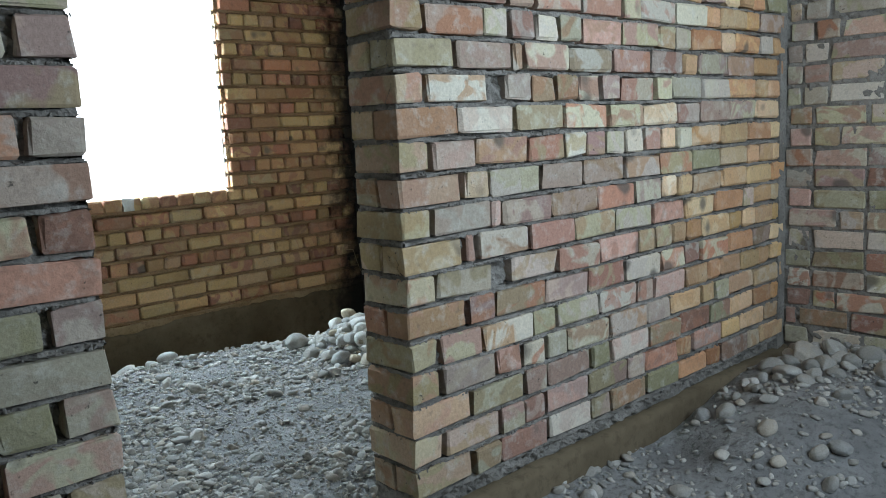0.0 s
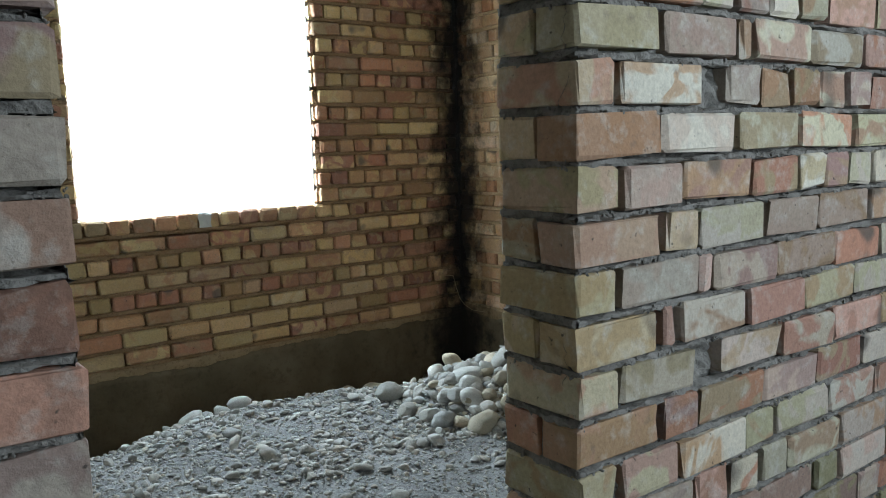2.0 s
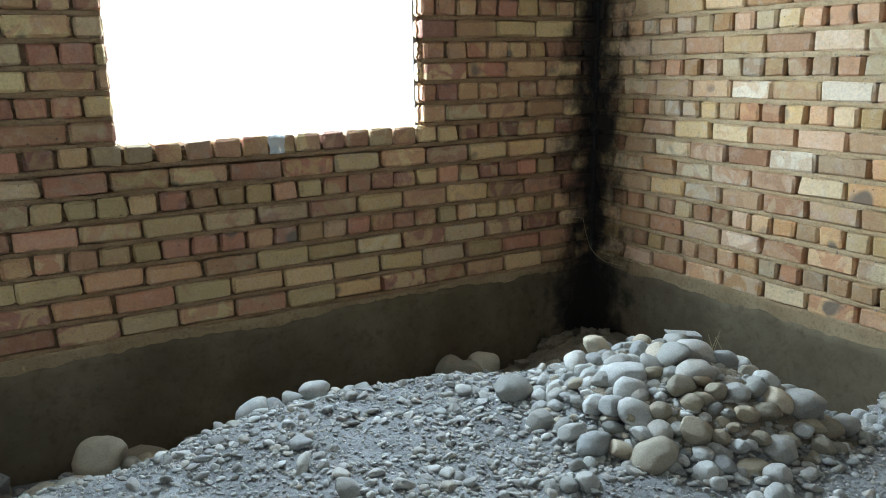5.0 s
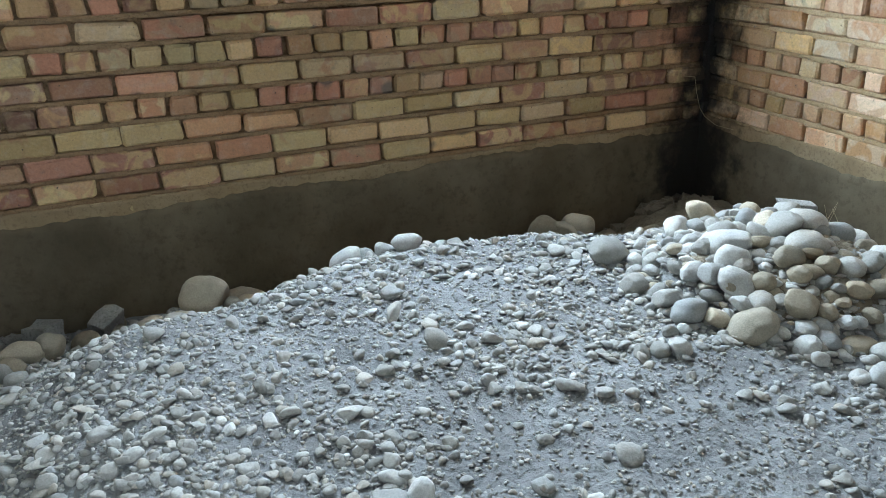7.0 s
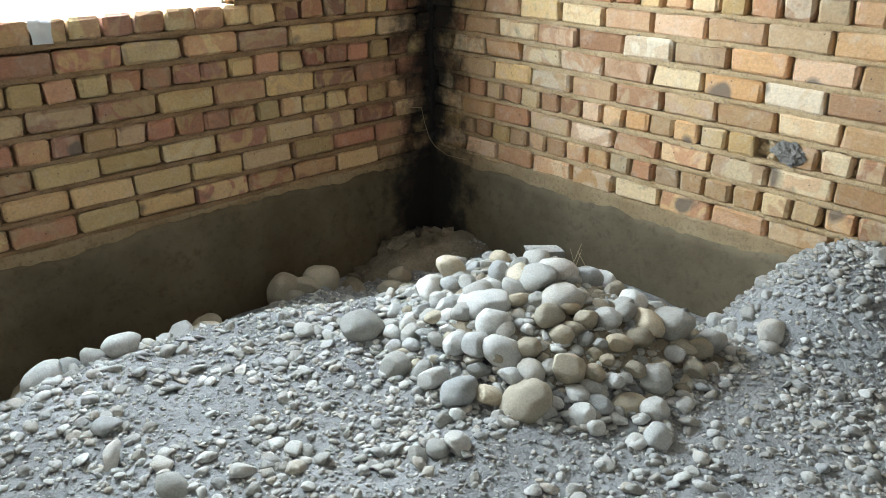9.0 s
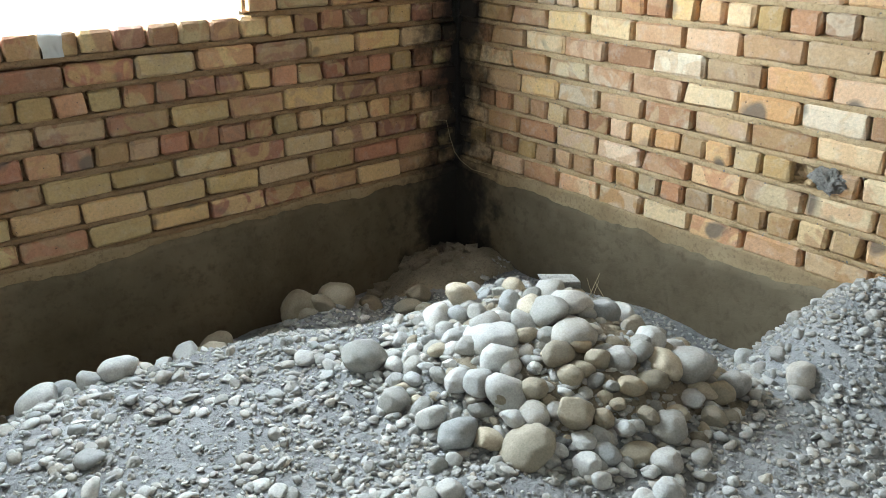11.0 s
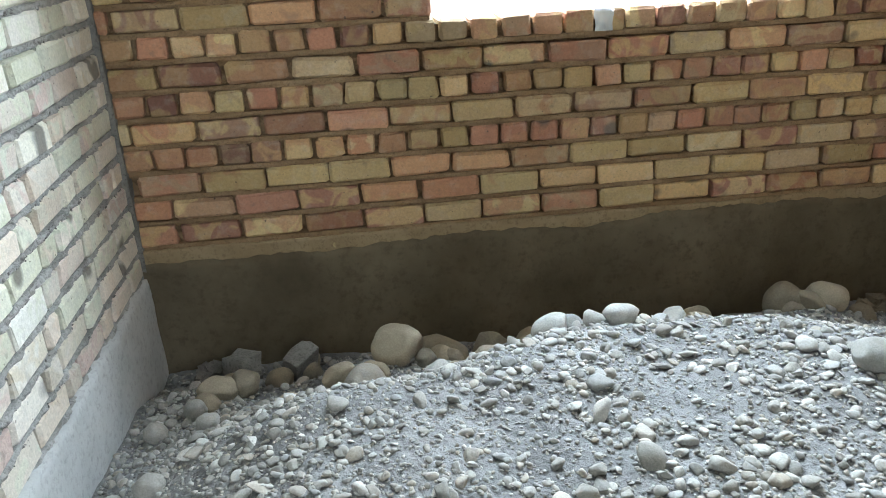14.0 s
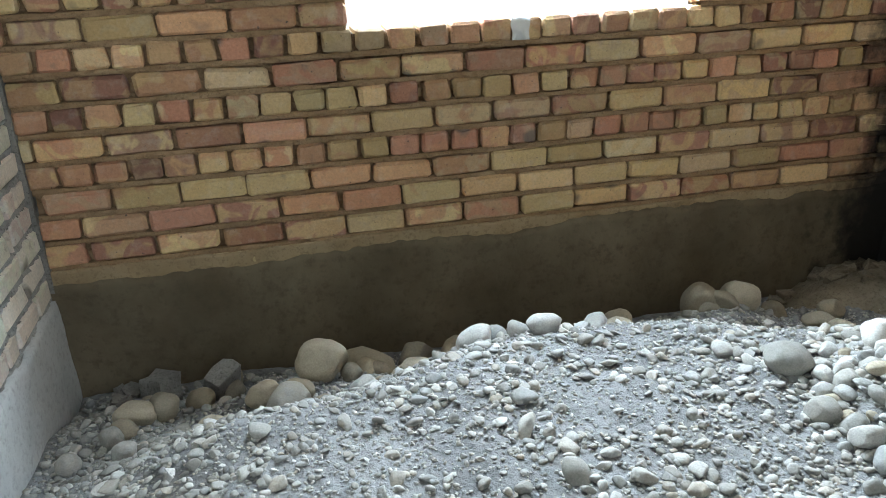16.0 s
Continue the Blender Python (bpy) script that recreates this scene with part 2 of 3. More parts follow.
def lay_bricks(wall, origin, n, u0, u1, courses, pitch, material, as_part, cut=None, worn=0.004, rough=0.004, seed=1, joint=0.014, gone=None):
    """Bricks on the face of a wall. n: the face's outward direction; courses: (z of the bed, height, kind, phase)."""
    rnd = random.Random(seed)
    u = Vector((n[1], -n[0], 0))
    turn = math.atan2(u.y, u.x)
    singles = 0
    vs, fs, base = [], [], 0
    for z, height, kind, phase in courses:
        for a, b, k in course_spans(kind, phase, u0, u1, pitch):
            pieces = [(a, b)]
            if cut and cut[2] - 0.02 < z + 0.05 < cut[3]:
                pieces = [(p, q) for p, q in ((a, min(b, cut[0])), (max(a, cut[1]), b)) if q - p > 0.045]
            for p, q in pieces:
                gap = joint * rnd.uniform(0.6, 1.5)
                w = q - p - gap
                if w < 0.03 or (gone and abs((p + q) / 2 - gone[0]) < 0.062 and abs(z - gone[1]) < 0.04):
                    continue
                deep = 0.118 if k in "st" else 0.245
                me = rnd.choice(kit(w, deep, height, material, worn))
                c = Vector(origin) + u * ((p + q) / 2) + Vector((n[0], n[1], 0)) * rnd.uniform(-rough, rough)
                m = Matrix.Translation((c.x, c.y, z + height / 2 + rnd.uniform(-0.003, 0.003))) @ Euler((rnd.gauss(0, 0.006), rnd.gauss(0, 0.010), turn + rnd.gauss(0, 0.010))).to_matrix().to_4x4()
                if as_part((p + q) / 2, z) and singles < 300:
                    singles += 1
                    ob = new("brick", me)
                    ob.parent = wall
                    ob.matrix_basis = m
                else:
                    vs += [tuple(m @ v.co) for v in me.vertices]
                    fs += [tuple(base + i for i in f.vertices) for f in me.polygons]
                    base = len(vs)
    if vs:
        tagged(mesh_object("brickwork", vs, fs, material, wall), kind="stuff")


def mortar_face(wall, origin, n, u0, u1, z0, z1, back=0.012, lumps=0.010, cut=None, step=0.018, material=None):
    """The raked, lumpy mortar behind the faces of the bricks."""
    u = Vector((n[1], -n[0], 0))
    nu, nz = max(1, int((u1 - u0) / step)), max(1, int((z1 - z0) / step))
    verts, faces = [], []
    for j in range(nz + 1):
        for i in range(nu + 1):
            a, z = u0 + (u1 - u0) * i / nu, z0 + (z1 - z0) * j / nz
            q = Vector((a * 24, z * 30, origin[0] * 3 + origin[1]))
            d = -back + lumps * (noise.noise(q) + 0.6 * noise.noise(q * 2.3))
            p = Vector(origin) + u * a
            verts.append((p.x + n[0] * d, p.y + n[1] * d, z))
    for j in range(nz):
        for i in range(nu):
            a, z = u0 + (u1 - u0) * (i + 0.5) / nu, z0 + (z1 - z0) * (j + 0.5) / nz
            if cut and cut[0] < a < cut[1] and cut[2] < z < cut[3]:
                continue
            k = j * (nu + 1) + i
            faces.append((k, k + 1, k + nu + 2, k + nu + 1))
    return mesh_object("mortar", verts, faces, material or MORTAR, wall)


def bed_joints(wall, origin, n, u0, u1, beds, material, cut=None, half=0.013, seed=0.0, rough=1.0, step=0.016):
    """The mortar squeezed out level with the bricks along the bed joints; the upright joints stay open."""
    u = Vector((n[1], -n[0], 0))
    nu = int((u1 - u0) / step)
    profile = ((-1.0, -0.030), (-0.8, -0.006), (0.0, -0.003), (0.8, -0.006), (1.0, -0.030))
    verts, faces = [], []
    for z in beds:
        base = len(verts)
        for i in range(nu + 1):
            a = u0 + (u1 - u0) * i / nu
            q = Vector((a * 9, z * 17, seed))
            wide = half * (1.0 + 0.35 * noise.noise(q * 0.7))
            p = Vector(origin) + u * a
            for k, (h, d) in enumerate(profile):
                d += rough * (0.005 * noise.noise(q * 2.2 + Vector((0, k, 0))) + 0.003 * noise.noise(q * 6 + Vector((0, 0, k))))
                zz = z + h * wide + rough * (0.003 * noise.noise(q + Vector((k, 5, 0))) + 0.0015 * noise.noise(q * 5 + Vector((k, 5, 0))))
                verts.append((p.x + n[0] * d, p.y + n[1] * d, zz))
        for i in range(nu):
            a = u0 + (u1 - u0) * (i + 0.5) / nu
            if cut and cut[0] - 0.022 < a < cut[1] + 0.022 and cut[2] < z < cut[3]:
                continue
            for k in range(4):
                e = base + i * 5 + k
                faces.append((e, e + 5, e + 6, e + 1))
    mesh_object("bed_joint", verts, faces, material, wall)


def render_band(name, wall, origin, n, u0, u1, z0, top, proud, material, label, step=0.02, rows=26, wave=0.006, seed=0.0):
    """A coat of render along a wall's foot, with a ragged upper edge that stands proud."""
    u = Vector((n[1], -n[0], 0))
    nu = int((u1 - u0) / step)
    verts, faces = [], []
    for i in range(nu + 1):
        a = u0 + (u1 - u0) * i / nu
        zt = top(a)
        for j in range(rows + 2):
            z = z0 + (zt - z0) * min(j, rows) / rows
            q = Vector((a * 4, z * 5, seed + 7))
            d = proud + wave * (noise.noise(q) + 0.4 * noise.noise(q * 5))
            if j == rows:
                d = max(0.001, d - 0.004)
            if j > rows:
                d = -0.03
            p = Vector(origin) + u * a
            verts.append((p.x + n[0] * d, p.y + n[1] * d, z))
    k = rows + 2
    for i in range(nu):
        for j in range(k - 1):
            faces.append((i * k + j, (i + 1) * k + j, (i + 1) * k + j + 1, i * k + j + 1))
    ob = mesh_object(name, verts, faces, material, wall, smooth=True)
    return tagged(ob, label)


def ragged(base, amount, seed, slope=0.0):
    return lambda a: base + slope * a + amount * noise.noise(Vector((a * 1.7, seed, 0))) + amount * 0.5 * noise.noise(Vector((a * 7, seed, 3))) + amount * 0.4 * noise.noise(Vector((a * 22, seed, 5)))


def structure(name, label):
    return tagged(new(name), label, "wall", kind="structure")


def glow(name, strength):
    m = bpy.data.materials.new(name)
    m.use_nodes = True
    t = m.node_tree
    t.nodes.remove(t.nodes["Principled BSDF"])
    e = node(t, "ShaderNodeEmission", Strength=strength, Color=(0.96, 1.0, 0.99, 1))
    t.links.new(e.outputs[0], t.nodes["Material Output"].inputs["Surface"])
    return m


# ---- the back room: walls ----
TOP = 2.9
FOOT = -0.7
LEFT, PY0, PY1 = -3.965, -3.622, -3.386       # left wall; the partition's two faces
DX0, DX1 = -3.40, -2.50                       # doorway
EAST, WEST = 0.15, -6.2          # the room in front

wall_north = structure("wall_north", "unplastered brick wall with an unglazed window opening")
boxes("wall_core", [(LEFT - 0.38, WX0, 0.085, 0.38, FOOT, TOP), (WX1, 0.38, 0.085, 0.38, FOOT, TOP), (WX0, WX1, 0.085, 0.38, FOOT, WZ0 - 0.03), (WX0, WX1, 0.03, 0.38, WZ1, TOP)], MORTAR, wall_north)
CUT = (-WX1, -WX0, WZ0, WZ1)
mortar_face(wall_north, (0, 0, 0), (0, -1), 0, -LEFT, 0.1, TOP, 0.040, 0.024, (-WX1, -WX0, WZ0 - 0.02, WZ1), material=MORTAR_BROWN)
KINDS = ((0, "h", 0.030), (1, "s", 0.101), (2, "h", 0.030), (3, "s", 0.242), (4, "h", 0.042), (5, "s", 0.255), (6, "s", 0.132), (7, "s", 0.122), (8, "s", 0.241), (-1, "s", 0.235), (-2, "h", 0.03), (-3, "s", 0.1))
PITCH = 0.1095
courses = [(1.0 - PITCH * i + (0.004 if i else 0.010), 0.088, k, ph) for i, k, ph in KINDS]
courses += [(1.0 + PITCH * i, 0.088, "h" if i % 2 == 0 else "s", 0.03 + 0.07 * (i % 3)) for i in range(4, 18)]
bed_joints(wall_north, (0, 0, 0), (0, -1), 0.03, -LEFT - 0.02, [z - 0.010 for z, h, k, ph in courses if z > 0.15], MORTAR_BROWN, CUT, seed=1.0)
lay_bricks(wall_north, (0, 0, 0), (0, -1), 0.0, -LEFT, courses, 0.262, BRICK_WARM, lambda u, z: 0.1 < z < 1.25, CUT, 0.0045, 0.005, 11, 0.012)
# the reveals of the window
lay_bricks(wall_north, (WX1, 0, 0), (-1, 0), 0.03, 0.38, [(1.11 + PITCH * i, 0.088, "s" if i % 2 else "h", 0.15) for i in range(14)], 0.262, BRICK_WARM, lambda u, z: False, None, 0.004, 0.004, 12)
lay_bricks(wall_north, (WX0, 0, 0), (1, 0), -0.38, -0.03, [(1.11 + PITCH * i, 0.088, "s" if i % 2 else "h", 0.15) for i in range(14)], 0.262, BRICK_WARM, lambda u, z: False, None, 0.004, 0.004, 13)
render_band("buff_smear", wall_north, (0, 0, 0), (0, -1), 0.02, -LEFT, 0.05, ragged(0.222, 0.014, 2.0), 0.007, SMEAR, "buff mortar smeared under the lowest bricks", seed=1.0)
render_band("foundation_render", wall_north, (0, 0, 0), (0, -1), 0.0, -LEFT, FOOT, ragged(0.195, 0.030, 8.3, -0.010), 0.016, CONCRETE, "grey cement render with a ragged top", seed=2.0)

wall_east = structure("wall_east", "unplastered pale brick wall with a sooty corner")
boxes("wall_core", [(0.085, 0.38, PY0, 0.085, FOOT, TOP)], MORTAR, wall_east)
mortar_face(wall_east, (0, 0, 0), (-1, 0), PY1, 0, 0.1, TOP, 0.040, 0.026, material=MORTAR_BUFF)
RP = 0.2455
rows_e = [(0.805, "s", -1.377), (0.70, "s", -1.449), (0.595, "h", -1.389), (0.49, "s", -1.456), (0.385, "h", -1.689), (0.28, "s", -1.488), (0.91, "s", -1.47), (1.015, "s", -1.36)]
rows_e += [(1.12 + 0.105 * i, "h" if i % 2 == 0 else "s", -1.4 - 0.06 * (i % 3)) for i in range(17)]
bed_joints(wall_east, (0, 0, 0), (-1, 0), PY1, -0.03, [z - 0.009 for z, k, ph in rows_e], MORTAR_BUFF, seed=4.0)
lay_bricks(wall_east, (0, 0, 0), (-1, 0), PY1, 0.0, [(z, 0.088, k, ph) for z, k, ph in rows_e], RP, BRICK_PEACH, lambda u, z: u > -2.9 and z < 1.5, None, 0.004, 0.005, 21, 0.013, (-1.905, 0.60))
render_band("buff_smear", wall_east, (0, 0, 0), (-1, 0), PY1, -0.02, 0.05, ragged(0.27, 0.025, 5.0, -0.012), 0.008, SMEAR, "buff mortar smeared under the lowest bricks", seed=4.0)
render_band("foundation_render", wall_east, (0, 0, 0), (-1, 0), PY1, 0.0, FOOT, ragged(0.20, 0.03, 15.5, -0.015), 0.016, CONCRETE, "grey cement render with a ragged top", seed=5.0)

wall_west = structure("wall_west", "roughly pointed pale brick wall beside the doorway")
boxes("wall_core", [(LEFT - 0.38, LEFT - 0.075, PY1, 0.03, FOOT, TOP)], MORTAR, wall_west)
mortar_face(wall_west, (LEFT, 0, 0), (1, 0), 0, -PY1, 0.0, TOP, 0.032, 0.024, material=MORTAR_PALE)
rw = random.Random(5)
MIXED = ("sshs", "hshhs", "shss", "hhsshs", "tshs", "ssts", "hshs", "sqss")
bed_joints(wall_west, (LEFT, 0, 0), (1, 0), 0.02, -PY1, [0.106 + 0.106 * i for i in range(26)], MORTAR_PALE, None, 0.013, 3.0, 2.4, 0.008)
lay_bricks(wall_west, (LEFT, 0, 0), (1, 0), 0.0, -PY1, [(0.115 + 0.106 * i, 0.088, MIXED[rw.randrange(8)] + "hssh", 0) for i in range(26)], 0.262, BRICK_WHITE, lambda u, z: u < 2.4 and z < 1.45, None, 0.005, 0.005, 31, 0.018)
render_band("foundation_render", wall_west, (LEFT, 0, 0), (1, 0), 0.0, -PY1, FOOT, ragged(0.105, 0.04, 9.1), 0.018, PALE_RENDER, "grey cement render with a ragged top", seed=8.0)

boxes("corner_mortar", [(-0.014, 0.06, -0.014, 0.06, 0.1, TOP - 0.01)], MORTAR, wall_east)
boxes("corner_mortar", [(LEFT - 0.05, LEFT + 0.016, -0.016, 0.05, 0.1, TOP - 0.01)], MORTAR, wall_west)

# ---- the partition with its doorway ----
wall_partition = structure("wall_partition", "roughly laid pale brick partition with open mortar joints")
boxes("wall_core", [(DX1 + 0.06, EAST, PY0 + 0.075, PY1 - 0.012, FOOT, TOP)], MORTAR, wall_partition)
mortar_face(wall_partition, (0, PY0, 0), (0, -1), -EAST, -DX1 - 0.006, 0.05, TOP, 0.040, 0.026, None, 0.012)
mortar_face(wall_partition, (DX1, 0, 0), (-1, 0), PY0 + 0.01, PY1, 0.05, TOP, 0.016, 0.008, None, 0.014)
FIT = {-7: "shss", -6: "hshhs", -5: "sshs", -4: "hshhhss", -3: "htshss", -2: "shssss", -1: "hsmsss", 0: "sqssss", 1: "hsqsss", 2: "shssss", 3: "htsthhhhhh", 4: "ssssss", 5: "hsmhhhhhs", 6: "ssqssss", 7: "hshhhhs", 8: "sshss", 9: "hsshs"}
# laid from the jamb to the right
HC = 0.106
BEDS = [1.0 + HC * k - 0.007 for k in range(-7, 17)]
bed_joints(wall_partition, (0, PY0 + 0.006, 0), (0, -1), -EAST, -DX1 - 0.01, BEDS, MORTAR, None, 0.008, 6.0, 2.4, 0.008)
bed_joints(wall_partition, (DX1 + 0.004, 0, 0), (-1, 0), PY0 + 0.01, PY1 - 0.004, BEDS, MORTAR, None, 0.012, 7.0, 2.4, 0.008)
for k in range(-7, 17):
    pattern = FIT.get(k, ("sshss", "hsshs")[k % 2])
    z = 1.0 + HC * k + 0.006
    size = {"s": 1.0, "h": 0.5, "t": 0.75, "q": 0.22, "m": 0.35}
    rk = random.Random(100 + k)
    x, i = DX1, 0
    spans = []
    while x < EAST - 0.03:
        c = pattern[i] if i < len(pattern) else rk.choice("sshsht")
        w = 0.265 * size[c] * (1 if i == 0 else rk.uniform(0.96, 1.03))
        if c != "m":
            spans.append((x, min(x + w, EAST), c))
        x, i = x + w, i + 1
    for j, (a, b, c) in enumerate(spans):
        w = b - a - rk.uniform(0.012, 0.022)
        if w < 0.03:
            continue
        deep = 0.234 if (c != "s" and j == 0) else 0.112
        # more peach bricks eastwards: the yellow bounced light there, put into colour
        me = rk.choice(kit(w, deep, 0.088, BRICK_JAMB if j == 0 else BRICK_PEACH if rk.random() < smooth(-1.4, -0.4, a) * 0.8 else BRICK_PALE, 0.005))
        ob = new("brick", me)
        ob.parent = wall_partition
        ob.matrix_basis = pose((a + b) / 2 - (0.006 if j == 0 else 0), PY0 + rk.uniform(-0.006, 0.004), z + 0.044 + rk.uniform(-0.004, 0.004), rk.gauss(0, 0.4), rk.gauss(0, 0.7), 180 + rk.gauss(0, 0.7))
    if pattern[0] != "h":
        me = rk.choice(kit(0.112, 0.112, 0.088, BRICK_JAMB, 0.004))
        ob = new("brick", me)
        ob.parent = wall_partition
        ob.matrix_basis = pose(DX1 + 0.002, PY1 - 0.058, z + 0.044, rk.gauss(0, 0.5), rk.gauss(0, 0.6), 90 + rk.gauss(0, 0.6))
render_band("foundation_beam", wall_partition, (0, PY0, 0), (0, -1), -EAST, -DX1 + 0.01, FOOT, ragged(0.19, 0.012, 3.3), 0.03, CONCRETE, "grey concrete footing beam", seed=3.0)

pier = structure("wall_pier", "rough pale brick pier beside the doorway")
boxes("wall_core", [(WEST, DX0 - 0.06, PY0 + 0.075, PY1, FOOT, TOP)], MORTAR, pier)
mortar_face(pier, (0, PY0, 0), (0, -1), -DX0 + 0.006, 5.2, 0.05, TOP, 0.040, 0.026, None, 0.012)
mortar_face(pier, (DX0, 0, 0), (1, 0), -PY1, -PY0 - 0.01, 0.05, TOP, 0.013, 0.008, None, 0.016)
bed_joints(pier, (0, PY0 + 0.006, 0), (0, -1), -DX0 + 0.01, 5.2, BEDS, MORTAR, None, 0.008, 8.0, 2.4, 0.008)
bed_joints(pier, (DX0 - 0.004, 0, 0), (1, 0), -PY1 + 0.004, -PY0 - 0.01, BEDS, MORTAR, None, 0.010, 9.0, 2.4, 0.008)
for k in range(-7, 17):
    rk = random.Random(300 + k)
    z = 1.0 + HC * k + 0.004
    first = "h" if k % 2 == 0 else "s"
    x, i = DX0, 0
    while x > -5.2:
        c = first if i == 0 else ("h" if first == "h" and i == 1 else rk.choice("ssh"))
        w = 0.265 * (1.0 if c == "s" else 0.5)
        me = rk.choice(kit(w - rk.uniform(0.014, 0.022), 0.234 if (c == "h" and i == 0) else 0.112, 0.088, BRICK_PALE, 0.005))
        ob = new("brick", me)
        ob.parent = pier
        ob.matrix_basis = pose(x - w / 2 + (0.006 if i == 0 else 0), PY0 + rk.uniform(-0.006, 0.004), z + 0.044, rk.gauss(0, 0.4), rk.gauss(0, 0.7), 180 + rk.gauss(0, 0.7))
        x, i = x - w, i + 1
    if first == "s":
        ob = new("brick", rk.choice(kit(0.112, 0.112, 0.088, BRICK_PALE, 0.004)))
        ob.parent = pier
        ob.matrix_basis = pose(DX0 - 0.002, PY1 - 0.058, z + 0.044, 0, 0, -90 + rk.gauss(0, 0.6))
render_band("foundation_beam", pier, (0, PY0, 0), (0, -1), -DX0 - 0.01, 6.2, FOOT, ragged(0.19, 0.012, 6.3), 0.03, CONCRETE, "grey concrete footing beam", seed=9.0)

# ---- the front room: the remaining walls ----
wall_front_east = structure("wall_front_east", "dim rough brick wall of the front room")
boxes("wall_core", [(EAST + 0.03, EAST + 0.38, SOUTH, PY0, FOOT, TOP)], MORTAR, wall_front_east)
mortar_face(wall_front_east, (EAST, 0, 0), (-1, 0), -5.6, PY0, 0.05, TOP, 0.011, 0.010, None, 0.02)
rf = random.Random(8)
lay_bricks(wall_front_east, (EAST, 0, 0), (-1, 0), -5.6, PY0, [(0.22 + HC * i, 0.088, MIXED[rf.randrange(8)] + "shs", 0) for i in range(25)], 0.262, BRICK_PALE, lambda u, z: u > -5.3, None, 0.005, 0.006, 41, 0.018)
render_band("foundation_render", wall_front_east, (EAST, 0, 0), (-1, 0), -5.6, PY0, FOOT, ragged(0.19, 0.03, 7.7), 0.016, CONCRETE, "grey cement render", seed=6.0)
# wall out of view, set close so light on the partition falls off
wall_south = structure("wall_south", "unseen rough wall behind the walk with an opening added for light")
boxes("wall_core", [(WEST, SX0, SOUTH - 0.3, SOUTH, FOOT, TOP), (SX1, EAST + 0.38, SOUTH - 0.3, SOUTH, FOOT, TOP), (SX0, SX1, SOUTH - 0.3, SOUTH, FOOT, SZ0), (SX0, SX1, SOUTH - 0.3, SOUTH, SZ1, TOP)], MORTAR, wall_south)
wall_front_west = structure("wall_front_west", "rough wall of the front room")
boxes("wall_core", [(WEST - 0.3, WEST, SOUTH - 0.3, PY1, FOOT, TOP)], MORTAR, wall_front_west)
lintel = structure("wall_lintel", "concrete lintel over the doorway")
boxes("wall_core", [(DX0 - 0.03, DX1 + 0.03, PY0 + 0.02, PY1 - 0.012, 2.35, TOP)], SLAB, lintel)
# ceiling out of view, added over both rooms and kept dark against bounce
ceiling = boxes("ceiling", [(WEST - 0.3, 0.6, SOUTH - 0.3, 0.38, TOP, TOP + 0.2)], SLAB)
tagged(ceiling, "unseen slab ceiling added to close the rooms", "ceiling", kind="structure")


# ---- ground ----
HEAPS = ((-0.98, -1.72, 0.58, 0.53, 0.17), (-0.20, -2.45, 0.38, 0.55, 0.27), (-0.2, -0.2, 0.42, 0.33, 0.15), (-0.25, -4.1, 1.1, 0.6, 0.22), (-3.75, -0.2, 0.3, 0.3, 0.04), (-1.12, -0.3, 0.30, 0.25, 0.13), (-1.66, -0.28, 0.2, 0.2, 0.07), (-2.9, -0.42, 0.3, 0.25, 0.10))


def heap(x, y):
    return max(h * (1 - min(1.0, math.hypot((x - cx) / rx, (y - cy) / ry)) ** 2.1) for cx, cy, rx, ry, h in HEAPS)


def ground(x, y):
    front = 0.05 + 0.03 * noise.noise(Vector((x, y, 4)))
    top = 0.165 - 0.34 * smooth(-3.15, -4.0, x) - 0.30 * smooth(-0.95, -0.45, x) * smooth(-2.35, -1.75, y)
    edge = -0.62 - 0.22 * smooth(-2.35, -3.2, x) - 0.30 * smooth(-1.7, -1.0, x) + 0.07 * noise.noise(Vector((x * 1.6, 3.3, 0)))
    floor_z = -0.37 + 0.13 * smooth(-0.1, -0.5, y) + 0.05 * noise.noise(Vector((x * 2, y * 2, 1)))
    back = top + (floor_z - top) * smooth(edge - 0.42, edge + 0.34, y)
    z = front + (back - front) * smooth(-3.9, -3.0, y)
    q = Vector((x, y, 0))
    z += 0.018 * noise.noise(q * 3.1) + 0.010 * noise.noise(q * 9) + 0.006 * noise.noise(q * 24)
    return z + heap(x, y)


def sheet(x0, x1, y0, y1, step):
    nx, ny = int((x1 - x0) / step), int((y1 - y0) / step)
    verts, faces = [], []
    for j in range(ny + 1):
        for i in range(nx + 1):
            x, y = x0 + (x1 - x0) * i / nx, y0 + (y1 - y0) * j / ny
            verts.append((x, y, ground(x, y)))
    for j in range(ny):
        for i in range(nx):
            k = j * (nx + 1) + i
            faces.append((k, k + 1, k + nx + 2, k + nx + 1))
    return verts, faces


gv, gf = sheet(WEST - 0.02, EAST + 0.02, SOUTH - 0.02, 0.02, 0.03)
tagged(mesh_object("ground", gv, gf, DUST, smooth=True), "uneven floor of grey gravel and dust", "ground", kind="structure")
yard = mesh_object("ground_outside", [(-900, 0.4, -0.6), (900, 0.4, -0.6), (900, 1500, -0.6), (-900, 1500, -0.6)], [(0, 1, 2, 3)], EARTH)
tagged(yard, "bare earth outside the window opening", "ground", kind="structure")


backdrop = mesh_object("backdrop", [(-90, 60, -4), (90, 60, -4), (90, 60, 70), (-90, 60, 70)], [(0, 3, 2, 1)], glow("white_hazy_sky", 6.0))
tagged(backdrop, "blank white hazy daylight outside", "sky", kind="structure")


